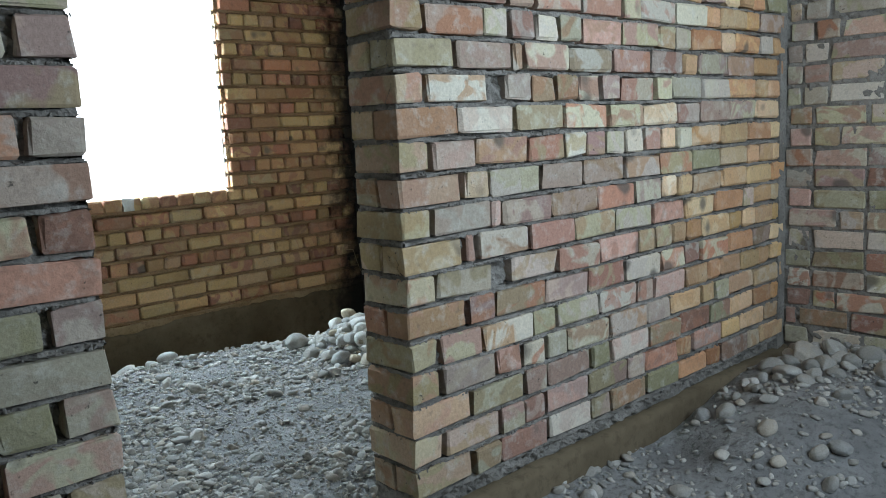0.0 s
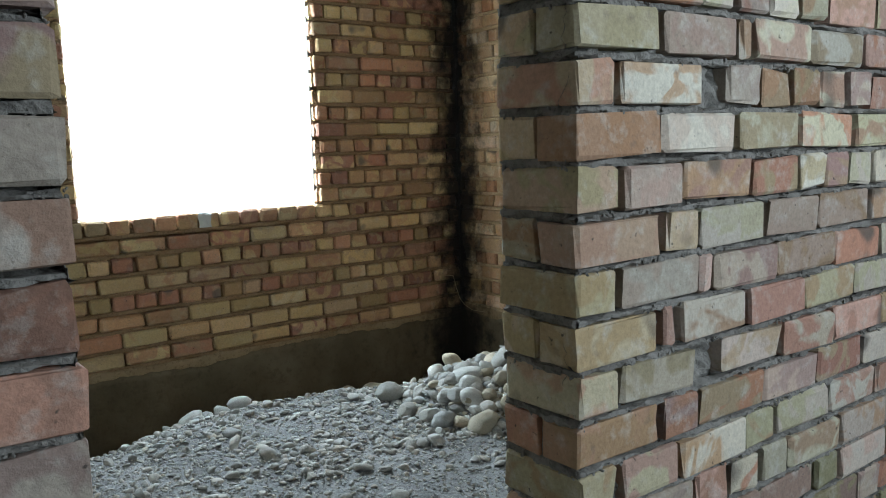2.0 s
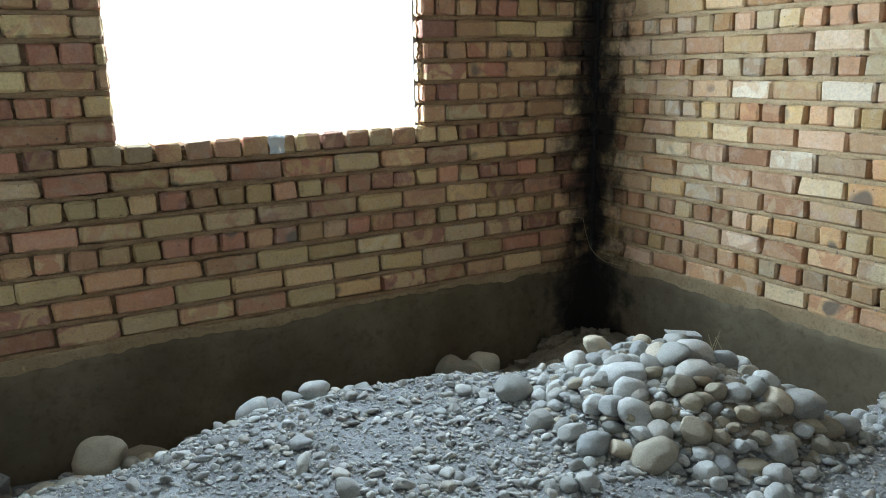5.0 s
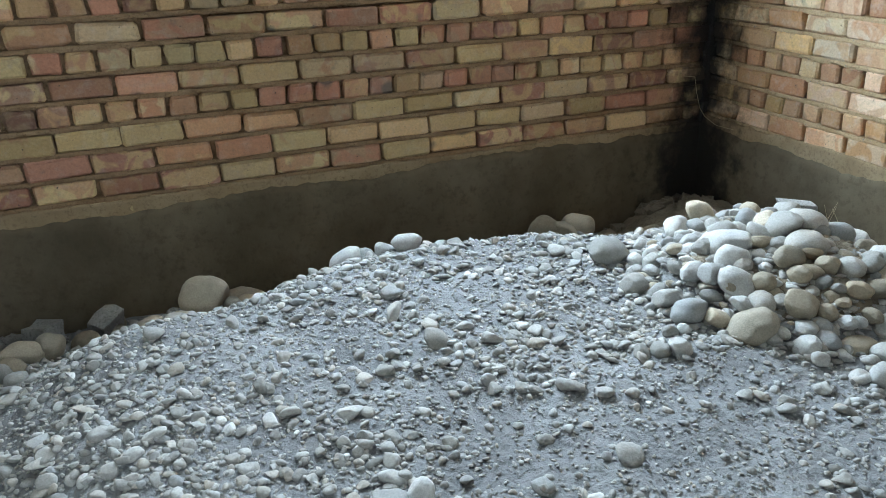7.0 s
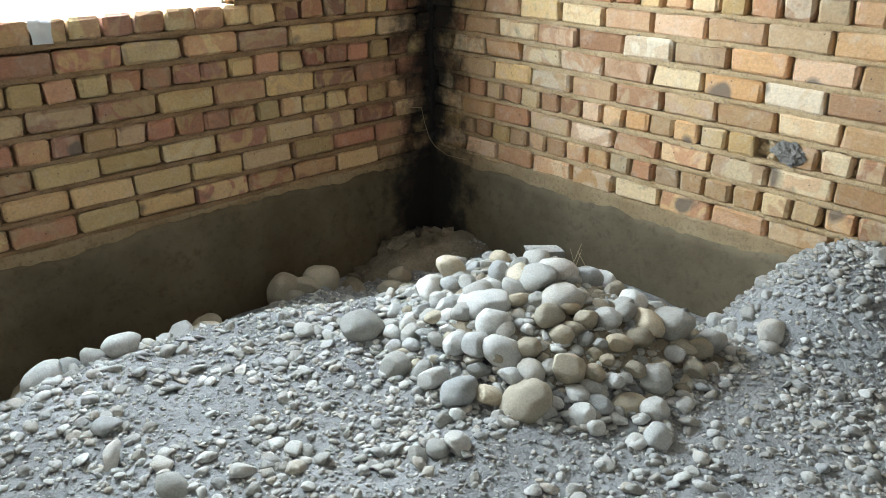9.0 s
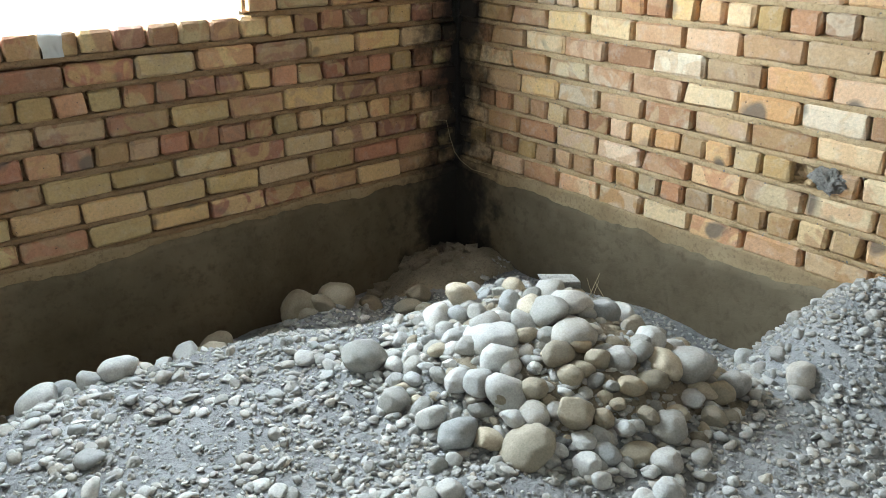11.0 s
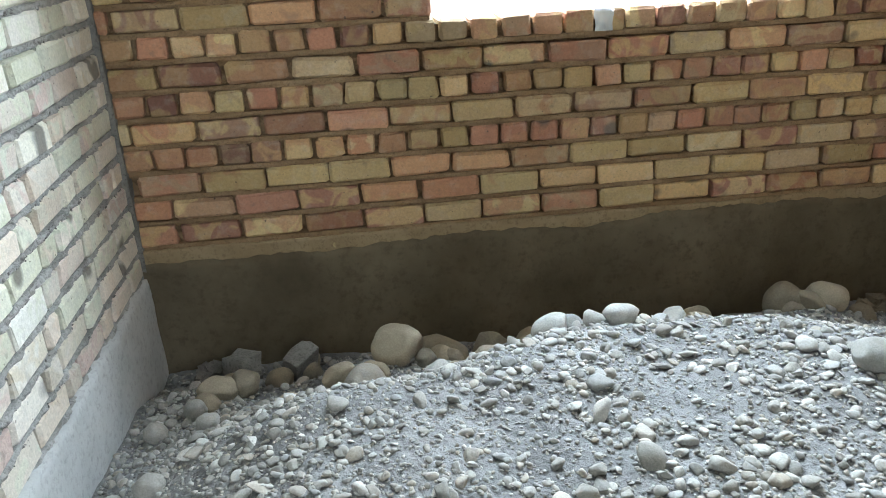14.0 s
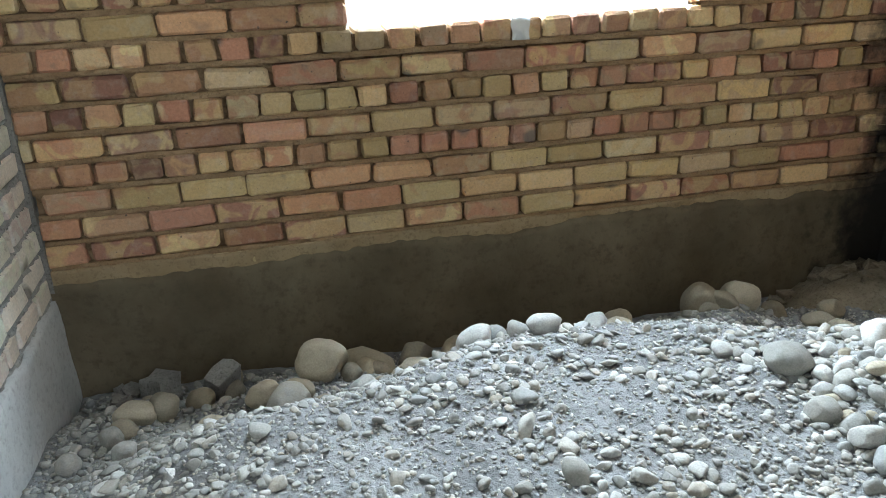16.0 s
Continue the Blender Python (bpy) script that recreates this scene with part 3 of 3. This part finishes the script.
# ---- stones ----
def pebble_shape(rnd, level, flats=9, least=0.48):
    """A water-worn stone: a rounded lump, flattened, with a few blunt facets."""
    bm = bmesh.new()
    bmesh.ops.create_icosphere(bm, subdivisions=level, radius=1)
    off = Vector((rnd.uniform(0, 50), rnd.uniform(0, 50), rnd.uniform(0, 50)))
    cuts = [(Vector((rnd.gauss(0, 1), rnd.gauss(0, 1), rnd.gauss(0, 1))).normalized(), rnd.uniform(least, 0.92)) for _ in range(flats)]
    for v in bm.verts:
        r = 1 + 0.16 * noise.noise(v.co * 0.9 + off) + 0.06 * noise.noise(v.co * 2.6 + off)
        v.co = v.co * r
        for d, far in cuts:
            over = v.co.dot(d) - far
            if over > 0:
                v.co -= d * over * 0.9
    verts = np.array([v.co[:] for v in bm.verts])
    faces = np.array([[v.index for v in f.verts] for f in bm.faces])
    bm.free()
    return verts, faces


prnd = random.Random(77)
SMALL = [pebble_shape(prnd, 2) for _ in range(10)]
FINE = [pebble_shape(prnd, 3) for _ in range(10)]
TINY = [pebble_shape(prnd, 1) for _ in range(6)]
STONES, TAN_STONES = [], []
for verts_, faces_ in [pebble_shape(prnd, 4, 4, 0.72) for _ in range(14)]:
    for cover, bunch in ((STONE, STONES), (STONE_TAN, TAN_STONES)):
        sm = bpy.data.meshes.new("stone")
        sm.from_pydata(verts_.tolist(), [], faces_.tolist())
        sm.materials.append(cover)
        sm.shade_smooth()
        bunch.append(sm)


def scatter(name, spots, shapes, material, label, soft=True):
    """Many loose pebbles as one mass. spots: (x, y, z, size, rnd)."""
    vs, fs, base = [], [], 0
    for x, y, z, size, r in spots:
        v, f = r.choice(shapes)
        s = np.array((size * r.uniform(0.8, 1.35), size * r.uniform(0.7, 1.05), size * r.uniform(0.34, 0.66)))
        m = np.array(Euler((r.gauss(0, 0.3), r.gauss(0, 0.3), r.uniform(0, 6.3))).to_matrix())
        vs.append((v * s) @ m.T + np.array((x, y, z)))
        fs.append(f + base)
        base += len(v)
    ob = mesh_object(name, np.concatenate(vs).tolist(), np.concatenate(fs).tolist(), material, smooth=soft)
    return tagged(ob, label, "gravel", kind="stuff")


def density(x, y):
    return 0.35 + 0.35 * smooth(-2.3, -3.2, x) + 0.9 * noise.noise(Vector((x * 1.5 + 9, y * 1.5, 2))) + 0.5 * noise.noise(Vector((x * 4, y * 4, 8)))


def spread(count, seed, x0, x1, y0, y1, size, keep=density):
    r = random.Random(seed)
    out = []
    while len(out) < count:
        x, y = r.uniform(x0, x1), r.uniform(y0, y1)
        if x > -0.62 and y > -0.42:
            continue
        if r.random() < max(0.12, keep(x, y)):
            s = size(r)
            out.append((x, y, ground(x, y) + s * 0.22, s, r))
    return out


back_room = (LEFT + 0.03, -0.03, -3.3, -0.05)
scatter("gravel", spread(13500, 1, *back_room, lambda r: min(0.026, r.lognormvariate(-4.65, 0.38))), SMALL, STONE, "loose grey gravel over the floor")
scatter("pebbles", spread(2500, 2, *back_room, lambda r: min(0.042, r.lognormvariate(-3.95, 0.32))), FINE, STONE, "scattered grey river pebbles")
scatter("grit", spread(27000, 3, *back_room, lambda r: r.uniform(0.003, 0.0095), lambda x, y: 0.6), TINY, STONE, "grey grit between the pebbles", False)
scatter("gravel", spread(5500, 4, -3.6, EAST - 0.03, -5.2, -3.3, lambda r: min(0.032, r.lognormvariate(-4.5, 0.5))), SMALL, STONE, "loose gravel in the front room")


def stone(x, y, z, size, rnd, label, group, flat=None, tan=False):
    ob = new("stone", rnd.choice(TAN_STONES if tan else STONES))
    ob.matrix_basis = Matrix.LocRotScale((x, y, z), Euler((rnd.gauss(0, 0.35), rnd.gauss(0, 0.35), rnd.uniform(0, 6.3))), (size * rnd.uniform(0.9, 1.3), size * rnd.uniform(0.8, 1.05), size * (flat or rnd.uniform(0.55, 0.85))))
    return tagged(ob, label, "stone", group)


def mound(cx, cy, rx, ry, label):
    """Sandy earth that lies over the ground and holds the stones of a heap."""
    verts, faces, rings, around = [], [], 26, 90
    for j in range(rings + 1):
        for i in range(around):
            a = 2 * math.pi * i / around
            edge = 1 + 0.22 * noise.noise(Vector((math.cos(a) * 1.5, math.sin(a) * 1.5, cx)))
            x, y = cx + rx * edge * j / rings * math.cos(a), cy + ry * edge * j / rings * math.sin(a)
            x = min(x, -0.03)
            q = Vector((x * 14, y * 14, 3))
            verts.append((x, y, ground(x, y) + (0.010 + 0.014 * noise.noise(q) + 0.008 * noise.noise(q * 2.5)) * (1 if j < rings - 1 else 0) - (0.02 if j == rings else 0)))
    for j in range(rings):
        for i in range(around):
            k = (i + 1) % around
            faces.append((j * around + i, (j + 1) * around + i, (j + 1) * around + k, j * around + k))
    ob = mesh_object("earth_mound", verts, faces, SAND, smooth=True)
    return tagged(ob, label, "earth", kind="stuff")


mound(-0.22, -0.20, 0.45, 0.34, "dark brown earth and rubble in the sooty corner")
# brown earth, shifted to the unlit side so its colour also carries shade
mound(-0.88, -1.80, 0.52, 0.46, "brown sandy earth under the heap of stones")
hr = random.Random(9)
HEAP_LABEL = "dusty grey river stone in the heap"
placed = []
tries = 0
while len(placed) < 285 and tries < 20000:
    tries += 1
    a, d = hr.uniform(0, 6.283), math.sqrt(hr.random()) * 1.0
    x, y = -0.98 + 0.60 * d * math.cos(a), -1.72 + 0.56 * d * math.sin(a)
    s = min(0.080, hr.lognormvariate(-3.2, 0.42)) * (1.0 if d < 0.75 else 0.8)
    if all((x - p) ** 2 + (y - q) ** 2 > (0.58 * (s + t)) ** 2 for p, q, t in placed):
        placed.append((x, y, s))

placed.sort(key=lambda p: p[0] * 0.6 + p[1])
# mostly tan on the side turned from the window, painting its warm shade
for x, y, s in placed[:225]:
    stone(x, y, ground(x, y) + s * hr.uniform(0.2, 0.75), s, hr, HEAP_LABEL, "stones of the heap", None, hr.random() < (0.7 if x > -0.9 or y < -1.85 else 0.15))
scatter("heap_stones", [(x, y, ground(x, y) + s * 0.4, s, hr) for x, y, s in placed[225:]], FINE, STONE, "river stones on the far side of the heap")
scatter("heap_gravel", [(x, y, ground(x, y) + s * 0.4, s, hr) for x, y, s in ((-0.98 + 0.66 * d * math.cos(a), -1.72 + 0.62 * d * math.sin(a), min(0.03, hr.lognormvariate(-4.35, 0.45))) for a, d in ((hr.uniform(0, 6.283), math.sqrt(hr.random())) for _ in range(2600)))], SMALL, STONE, "small stones filling the heap")

# the larger stones that stand out
SINGLES = ((-1.53, -1.36, 0.09, 0.30), (-1.58, -1.60, 0.062, 0.23), (-1.24, -1.62, 0.07, 0.40), (-1.10, -1.85, 0.085, 0.37), (-1.38, -1.86, 0.07, 0.30), (-0.80, -1.78, 0.075, 0.38), (-0.86, -2.10, 0.085, 0.26), (-1.19, -2.27, 0.06, 0.20), (-1.28, -2.34, 0.055, 0.18), (-1.37, -2.15, 0.045, 0.19), (-1.71, -2.01, 0.05, 0.19), (-1.76, -1.98, 0.035, 0.18), (-0.55, -2.30, 0.06, 0.18))
for x, y, s, z in SINGLES:
    s *= 0.84
    stone(x, y, ground(x, y) + s * 0.35, s, hr, "large rounded grey river stone", "large stones", 0.78 if s > 0.05 else None)
EDGE = ((-2.38, -0.80, 0.062), (-2.30, -0.77, 0.05), (-2.22, -0.80, 0.045), (-1.84, -0.62, 0.07), (-2.14, -0.85, 0.06), (-1.19, -0.29, 0.10), (-1.02, -0.32, 0.095), (-2.92, -0.42, 0.105), (-3.06, -0.62, 0.085), (-3.15, -0.50, 0.06), (-2.72, -0.24, 0.11), (-2.50, -0.22, 0.09), (-2.34, -0.25, 0.08), (-3.54, -0.46, 0.07), (-3.42, -0.30, 0.065), (-3.30, -0.2, 0.06), (-2.62, -0.55, 0.05), (-2.78, -0.70, 0.055), (-3.70, -0.62, 0.055), (-3.82, -0.75, 0.05), (-1.6, -0.3, 0.07), (-3.62, -0.80, 0.05), (-3.85, -1.25, 0.06), (-3.72, -1.22, 0.045), (-0.62, -0.45, 0.06), (-0.8, -0.3, 0.06))
for x, y, s in EDGE:
    s *= 1.0
    stone(x, y, ground(x, y) + s * 0.45, s, hr, "rounded river stone by the foundation", "stones along the wall", 0.85, y > -0.58)
# all tan here: brown stones with the trench's dimness in their tint
for i in range(40):
    x, y = hr.uniform(-3.7, -0.6), hr.uniform(-0.75, -0.08)
    s = hr.uniform(0.03, 0.075)
    stone(x, y, ground(x, y) + s * 0.3, s, hr, "tan stone in the trench", "stones along the wall", None, True)
for i in range(22):
    a, d = hr.uniform(0, 6.283), math.sqrt(hr.random())
    x, y = min(-0.06, -0.25 + 0.4 * d * math.cos(a)), -2.4 + 0.62 * d * math.sin(a)
    s = hr.uniform(0.02, 0.045)
    stone(x, y, ground(x, y) + s * 0.3, s, hr, "stone in the gravel bank by the wall", "stones of the gravel bank")
for i in range(70):
    x, y = 0.08 - abs(hr.gauss(0, 0.7)), -3.72 - abs(hr.gauss(0, 0.32))
    s = hr.uniform(0.02, 0.055) * (1.2 if x > -0.5 else 0.8)
    stone(x, y, ground(x, y) + s * 0.3, s, hr, "dusty stone in the front room's corner", "stones of the front room")

bank = random.Random(31)
scatter("bank_gravel", [(x, y, ground(x, y) + s * 0.3, s, bank) for x, y, s in ((bank.uniform(-0.7, -0.05), bank.gauss(-2.45, 0.3), min(0.024, bank.lognormvariate(-4.75, 0.45))) for _ in range(1300))], SMALL, STONE, "fine gravel bank against the wall")


def rubble(x, y, z, l, w, h, rnd, label, material, tilt=25):
    """A broken lump of brick or mortar."""
    bm = bmesh.new()
    bmesh.ops.create_cube(bm, size=1)
    bmesh.ops.subdivide_edges(bm, edges=bm.edges[:], cuts=1)
    for v in bm.verts:
        v.co = Vector((v.co.x * l, v.co.y * w, v.co.z * h)) * rnd.uniform(0.82, 1.08)
    bmesh.ops.bevel(bm, geom=bm.edges[:], offset=min(l, w, h) * 0.04, segments=1, affect="EDGES")
    me = bpy.data.meshes.new("rubble")
    bm.to_mesh(me)
    bm.free()
    me.materials.append(material)
    ob = new("rubble", me)
    ob.matrix_basis = pose(x, y, z, rnd.uniform(-tilt, tilt), rnd.uniform(-tilt, tilt), rnd.uniform(0, 360) if tilt > 10 else -30)
    return tagged(ob, label, "rubble", "rubble")


rubble(-3.60, -0.14, ground(-3.60, -0.14) + 0.06, 0.14, 0.12, 0.10, hr, "pale broken brick in the trench", MORTAR_PALE)
rubble(-3.34, -0.18, ground(-3.34, -0.18) + 0.06, 0.15, 0.10, 0.16, hr, "upright broken brick in the trench", MORTAR_PALE)
rubble(-0.90, -1.60, ground(-0.90, -1.60) + 0.040, 0.13, 0.075, 0.042, hr, "flat white stone on top of the heap", MORTAR_PALE, 6)
for i in range(26):
    x, y = -abs(hr.gauss(0.02, 0.28)) - 0.05, -abs(hr.gauss(0, 0.16)) - 0.05
    rubble(x, y, ground(x, y) + 0.015, hr.uniform(0.05, 0.12), hr.uniform(0.04, 0.09), hr.uniform(0.03, 0.05), hr, "sooty lump of rubble in the corner", SAND)
for i in range(9):
    x, y = hr.uniform(-3.9, -3.5), hr.uniform(-0.4, -0.06)
    rubble(x, y, ground(x, y) + 0.015, hr.uniform(0.05, 0.10), hr.uniform(0.04, 0.08), hr.uniform(0.03, 0.05), hr, "lump of mortar rubble in the corner", MORTAR)


def straw(x, y, z, length, lean, turn):
    bm = bmesh.new()
    bmesh.ops.create_cone(bm, cap_ends=True, segments=5, radius1=0.0016, radius2=0.0007, depth=length)
    for v in bm.verts:
        v.co.x += (v.co.z / length + 0.5) ** 2 * length * 0.25
    me = bpy.data.meshes.new("straw")
    bm.to_mesh(me)
    bm.free()
    me.materials.append(STRAW)
    ob = new("straw", me)
    ob.matrix_basis = pose(x, y, z, lean, 0, turn)
    return tagged(ob, "dry yellow straw stuck in the heap", "straw", "straws")


for dx, lean, turn in ((0, 20, 40), (0.02, -25, 130), (0.035, 35, 250), (-0.015, 10, 300)):
    straw(-0.80 + dx, -1.66, ground(-0.8, -1.66) + 0.06, 0.13, lean, turn)


def cord(points, radius, label):
    c = bpy.data.curves.new("cord", "CURVE")
    c.dimensions, c.bevel_depth, c.bevel_resolution = "3D", radius, 1
    sp = c.splines.new("POLY")
    sp.points.add(len(points) - 1)
    for q, p in zip(sp.points, points):
        q.co = (*p, 1)
    c.materials.append(STRAW)
    return tagged(new("cord", c), label, "cord")


cord([(-0.17, -0.02, 0.50), (-0.10, -0.025, 0.49), (-0.08, -0.03, 0.40), (-0.05, -0.035, 0.31), (-0.02, -0.05, 0.26), (-0.03, -0.16, 0.235), (-0.025, -0.30, 0.24)], 0.0013, "thin pale cord hanging in the sooty corner")


# ---- crumbs of mortar squeezed from the joints ----
def crumbs(wall, origin, n, u0, u1, z0, z1, bed, pitch, count, seed):
    r = random.Random(seed)
    u = Vector((n[1], -n[0], 0))
    vs, fs, base = [], [], 0
    for _ in range(count):
        a = r.uniform(u0, u1)
        z = bed + pitch * r.randrange(int((z0 - bed) / pitch), int((z1 - bed) / pitch) + 1) - 0.009 + r.gauss(0, 0.004)
        if noise.noise(Vector((a * 3, z * 9, seed))) < -0.1:
            continue
        v, f = r.choice(TINY)
        size = r.uniform(0.002, 0.006)
        d = r.uniform(-0.018, -0.005)
        p = Vector(origin) + u * a + Vector((n[0], n[1], 0)) * d
        turn = np.array(Euler((r.uniform(0, 6), r.uniform(0, 6), r.uniform(0, 6))).to_matrix())
        vs.append((v * np.array((size * r.uniform(1, 2.2), size, size * 0.7))) @ turn.T + np.array((p.x, p.y, z)))
        fs.append(f + base)
        base += len(v)
    tagged(mesh_object("mortar_crumbs", np.concatenate(vs).tolist(), np.concatenate(fs).tolist(), MORTAR, wall), kind="stuff")


crumbs(wall_partition, (0, PY0, 0), (0, -1), -EAST, -DX1, 0.3, 2.4, 1.0, HC, 5200, 1)
crumbs(wall_partition, (DX1, 0, 0), (-1, 0), PY0, PY1, 0.3, 2.4, 1.0, HC, 500, 2)
crumbs(pier, (0, PY0, 0), (0, -1), -DX0, 4.4, 0.3, 2.4, 1.0, HC, 2600, 3)
crumbs(wall_west, (LEFT, 0, 0), (1, 0), 0.05, 2.3, 0.2, 1.6, 0.109, HC, 3500, 4)
crumbs(wall_east, (0, 0, 0), (-1, 0), -2.8, -0.3, 0.3, 1.5, 0.276, 0.105, 1500, 5)


def mortar_lump(x, y, z, sx, sy, sz, label):
    """Mortar thrown into a gap in the brickwork, rough and folded."""
    bm = bmesh.new()
    bmesh.ops.create_icosphere(bm, subdivisions=4, radius=1)
    for v in bm.verts:
        q = v.co * 2.2
        r = 1 + 0.35 * noise.noise(q) + 0.22 * noise.noise(q * 2.4) + 0.12 * noise.noise(q * 6)
        v.co = Vector((v.co.x * sx, v.co.y * sy, v.co.z * sz)) * r
    me = bpy.data.meshes.new("mortar_lump")
    bm.to_mesh(me)
    bm.free()
    me.materials.append(MORTAR)
    ob = new("mortar_lump", me)
    ob.parent = wall_east
    ob.matrix_basis = pose(x, y, z, 12, 0, 0)
    return tagged(ob, label)


mortar_lump(0.004, -2.015, 0.645, 0.028, 0.060, 0.042, "rough grey mortar stuffed beside a missing brick")


def plastic_scrap(x, z, wide, drop):
    """A crumpled scrap of cloudy plastic film caught on the sill and hanging over its edge."""
    m, t, b = nodes_of("cloudy_plastic_film", 0.25)
    b.inputs["Base Color"].default_value = (0.82, 0.83, 0.82, 1)
    b.inputs["Transmission Weight"].default_value = 0.45
    nu, nv = 14, 16
    verts, faces = [], []
    for side in (0.0, 0.0015):
        for j in range(nv + 1):
            for i in range(nu + 1):
                a, d = (i / nu - 0.5) * wide, j / nv * (drop + 0.08) - 0.08
                q = Vector((a * 30, d * 30, 2.0))
                fold = 0.007 * noise.noise(q) + 0.004 * noise.noise(q * 2.3)
                y, h = (-d, 0.010 + fold) if d < 0 else (-0.012 - fold - side, -d)
                verts.append((x + a + 0.006 * noise.noise(q * 0.8), y, z + h + (side if d < 0 else 0)))
    n = (nu + 1) * (nv + 1)
    for k in (0, n):
        for j in range(nv):
            for i in range(nu):
                e = k + j * (nu + 1) + i
                faces.append((e, e + 1, e + nu + 2, e + nu + 1))
    ob = mesh_object("plastic_scrap", verts, faces, m, smooth=True)
    return tagged(ob, "cloudy crumpled plastic scrap on the brick window sill", "plastic")


plastic_scrap(-1.965, 1.098, 0.075, 0.085)
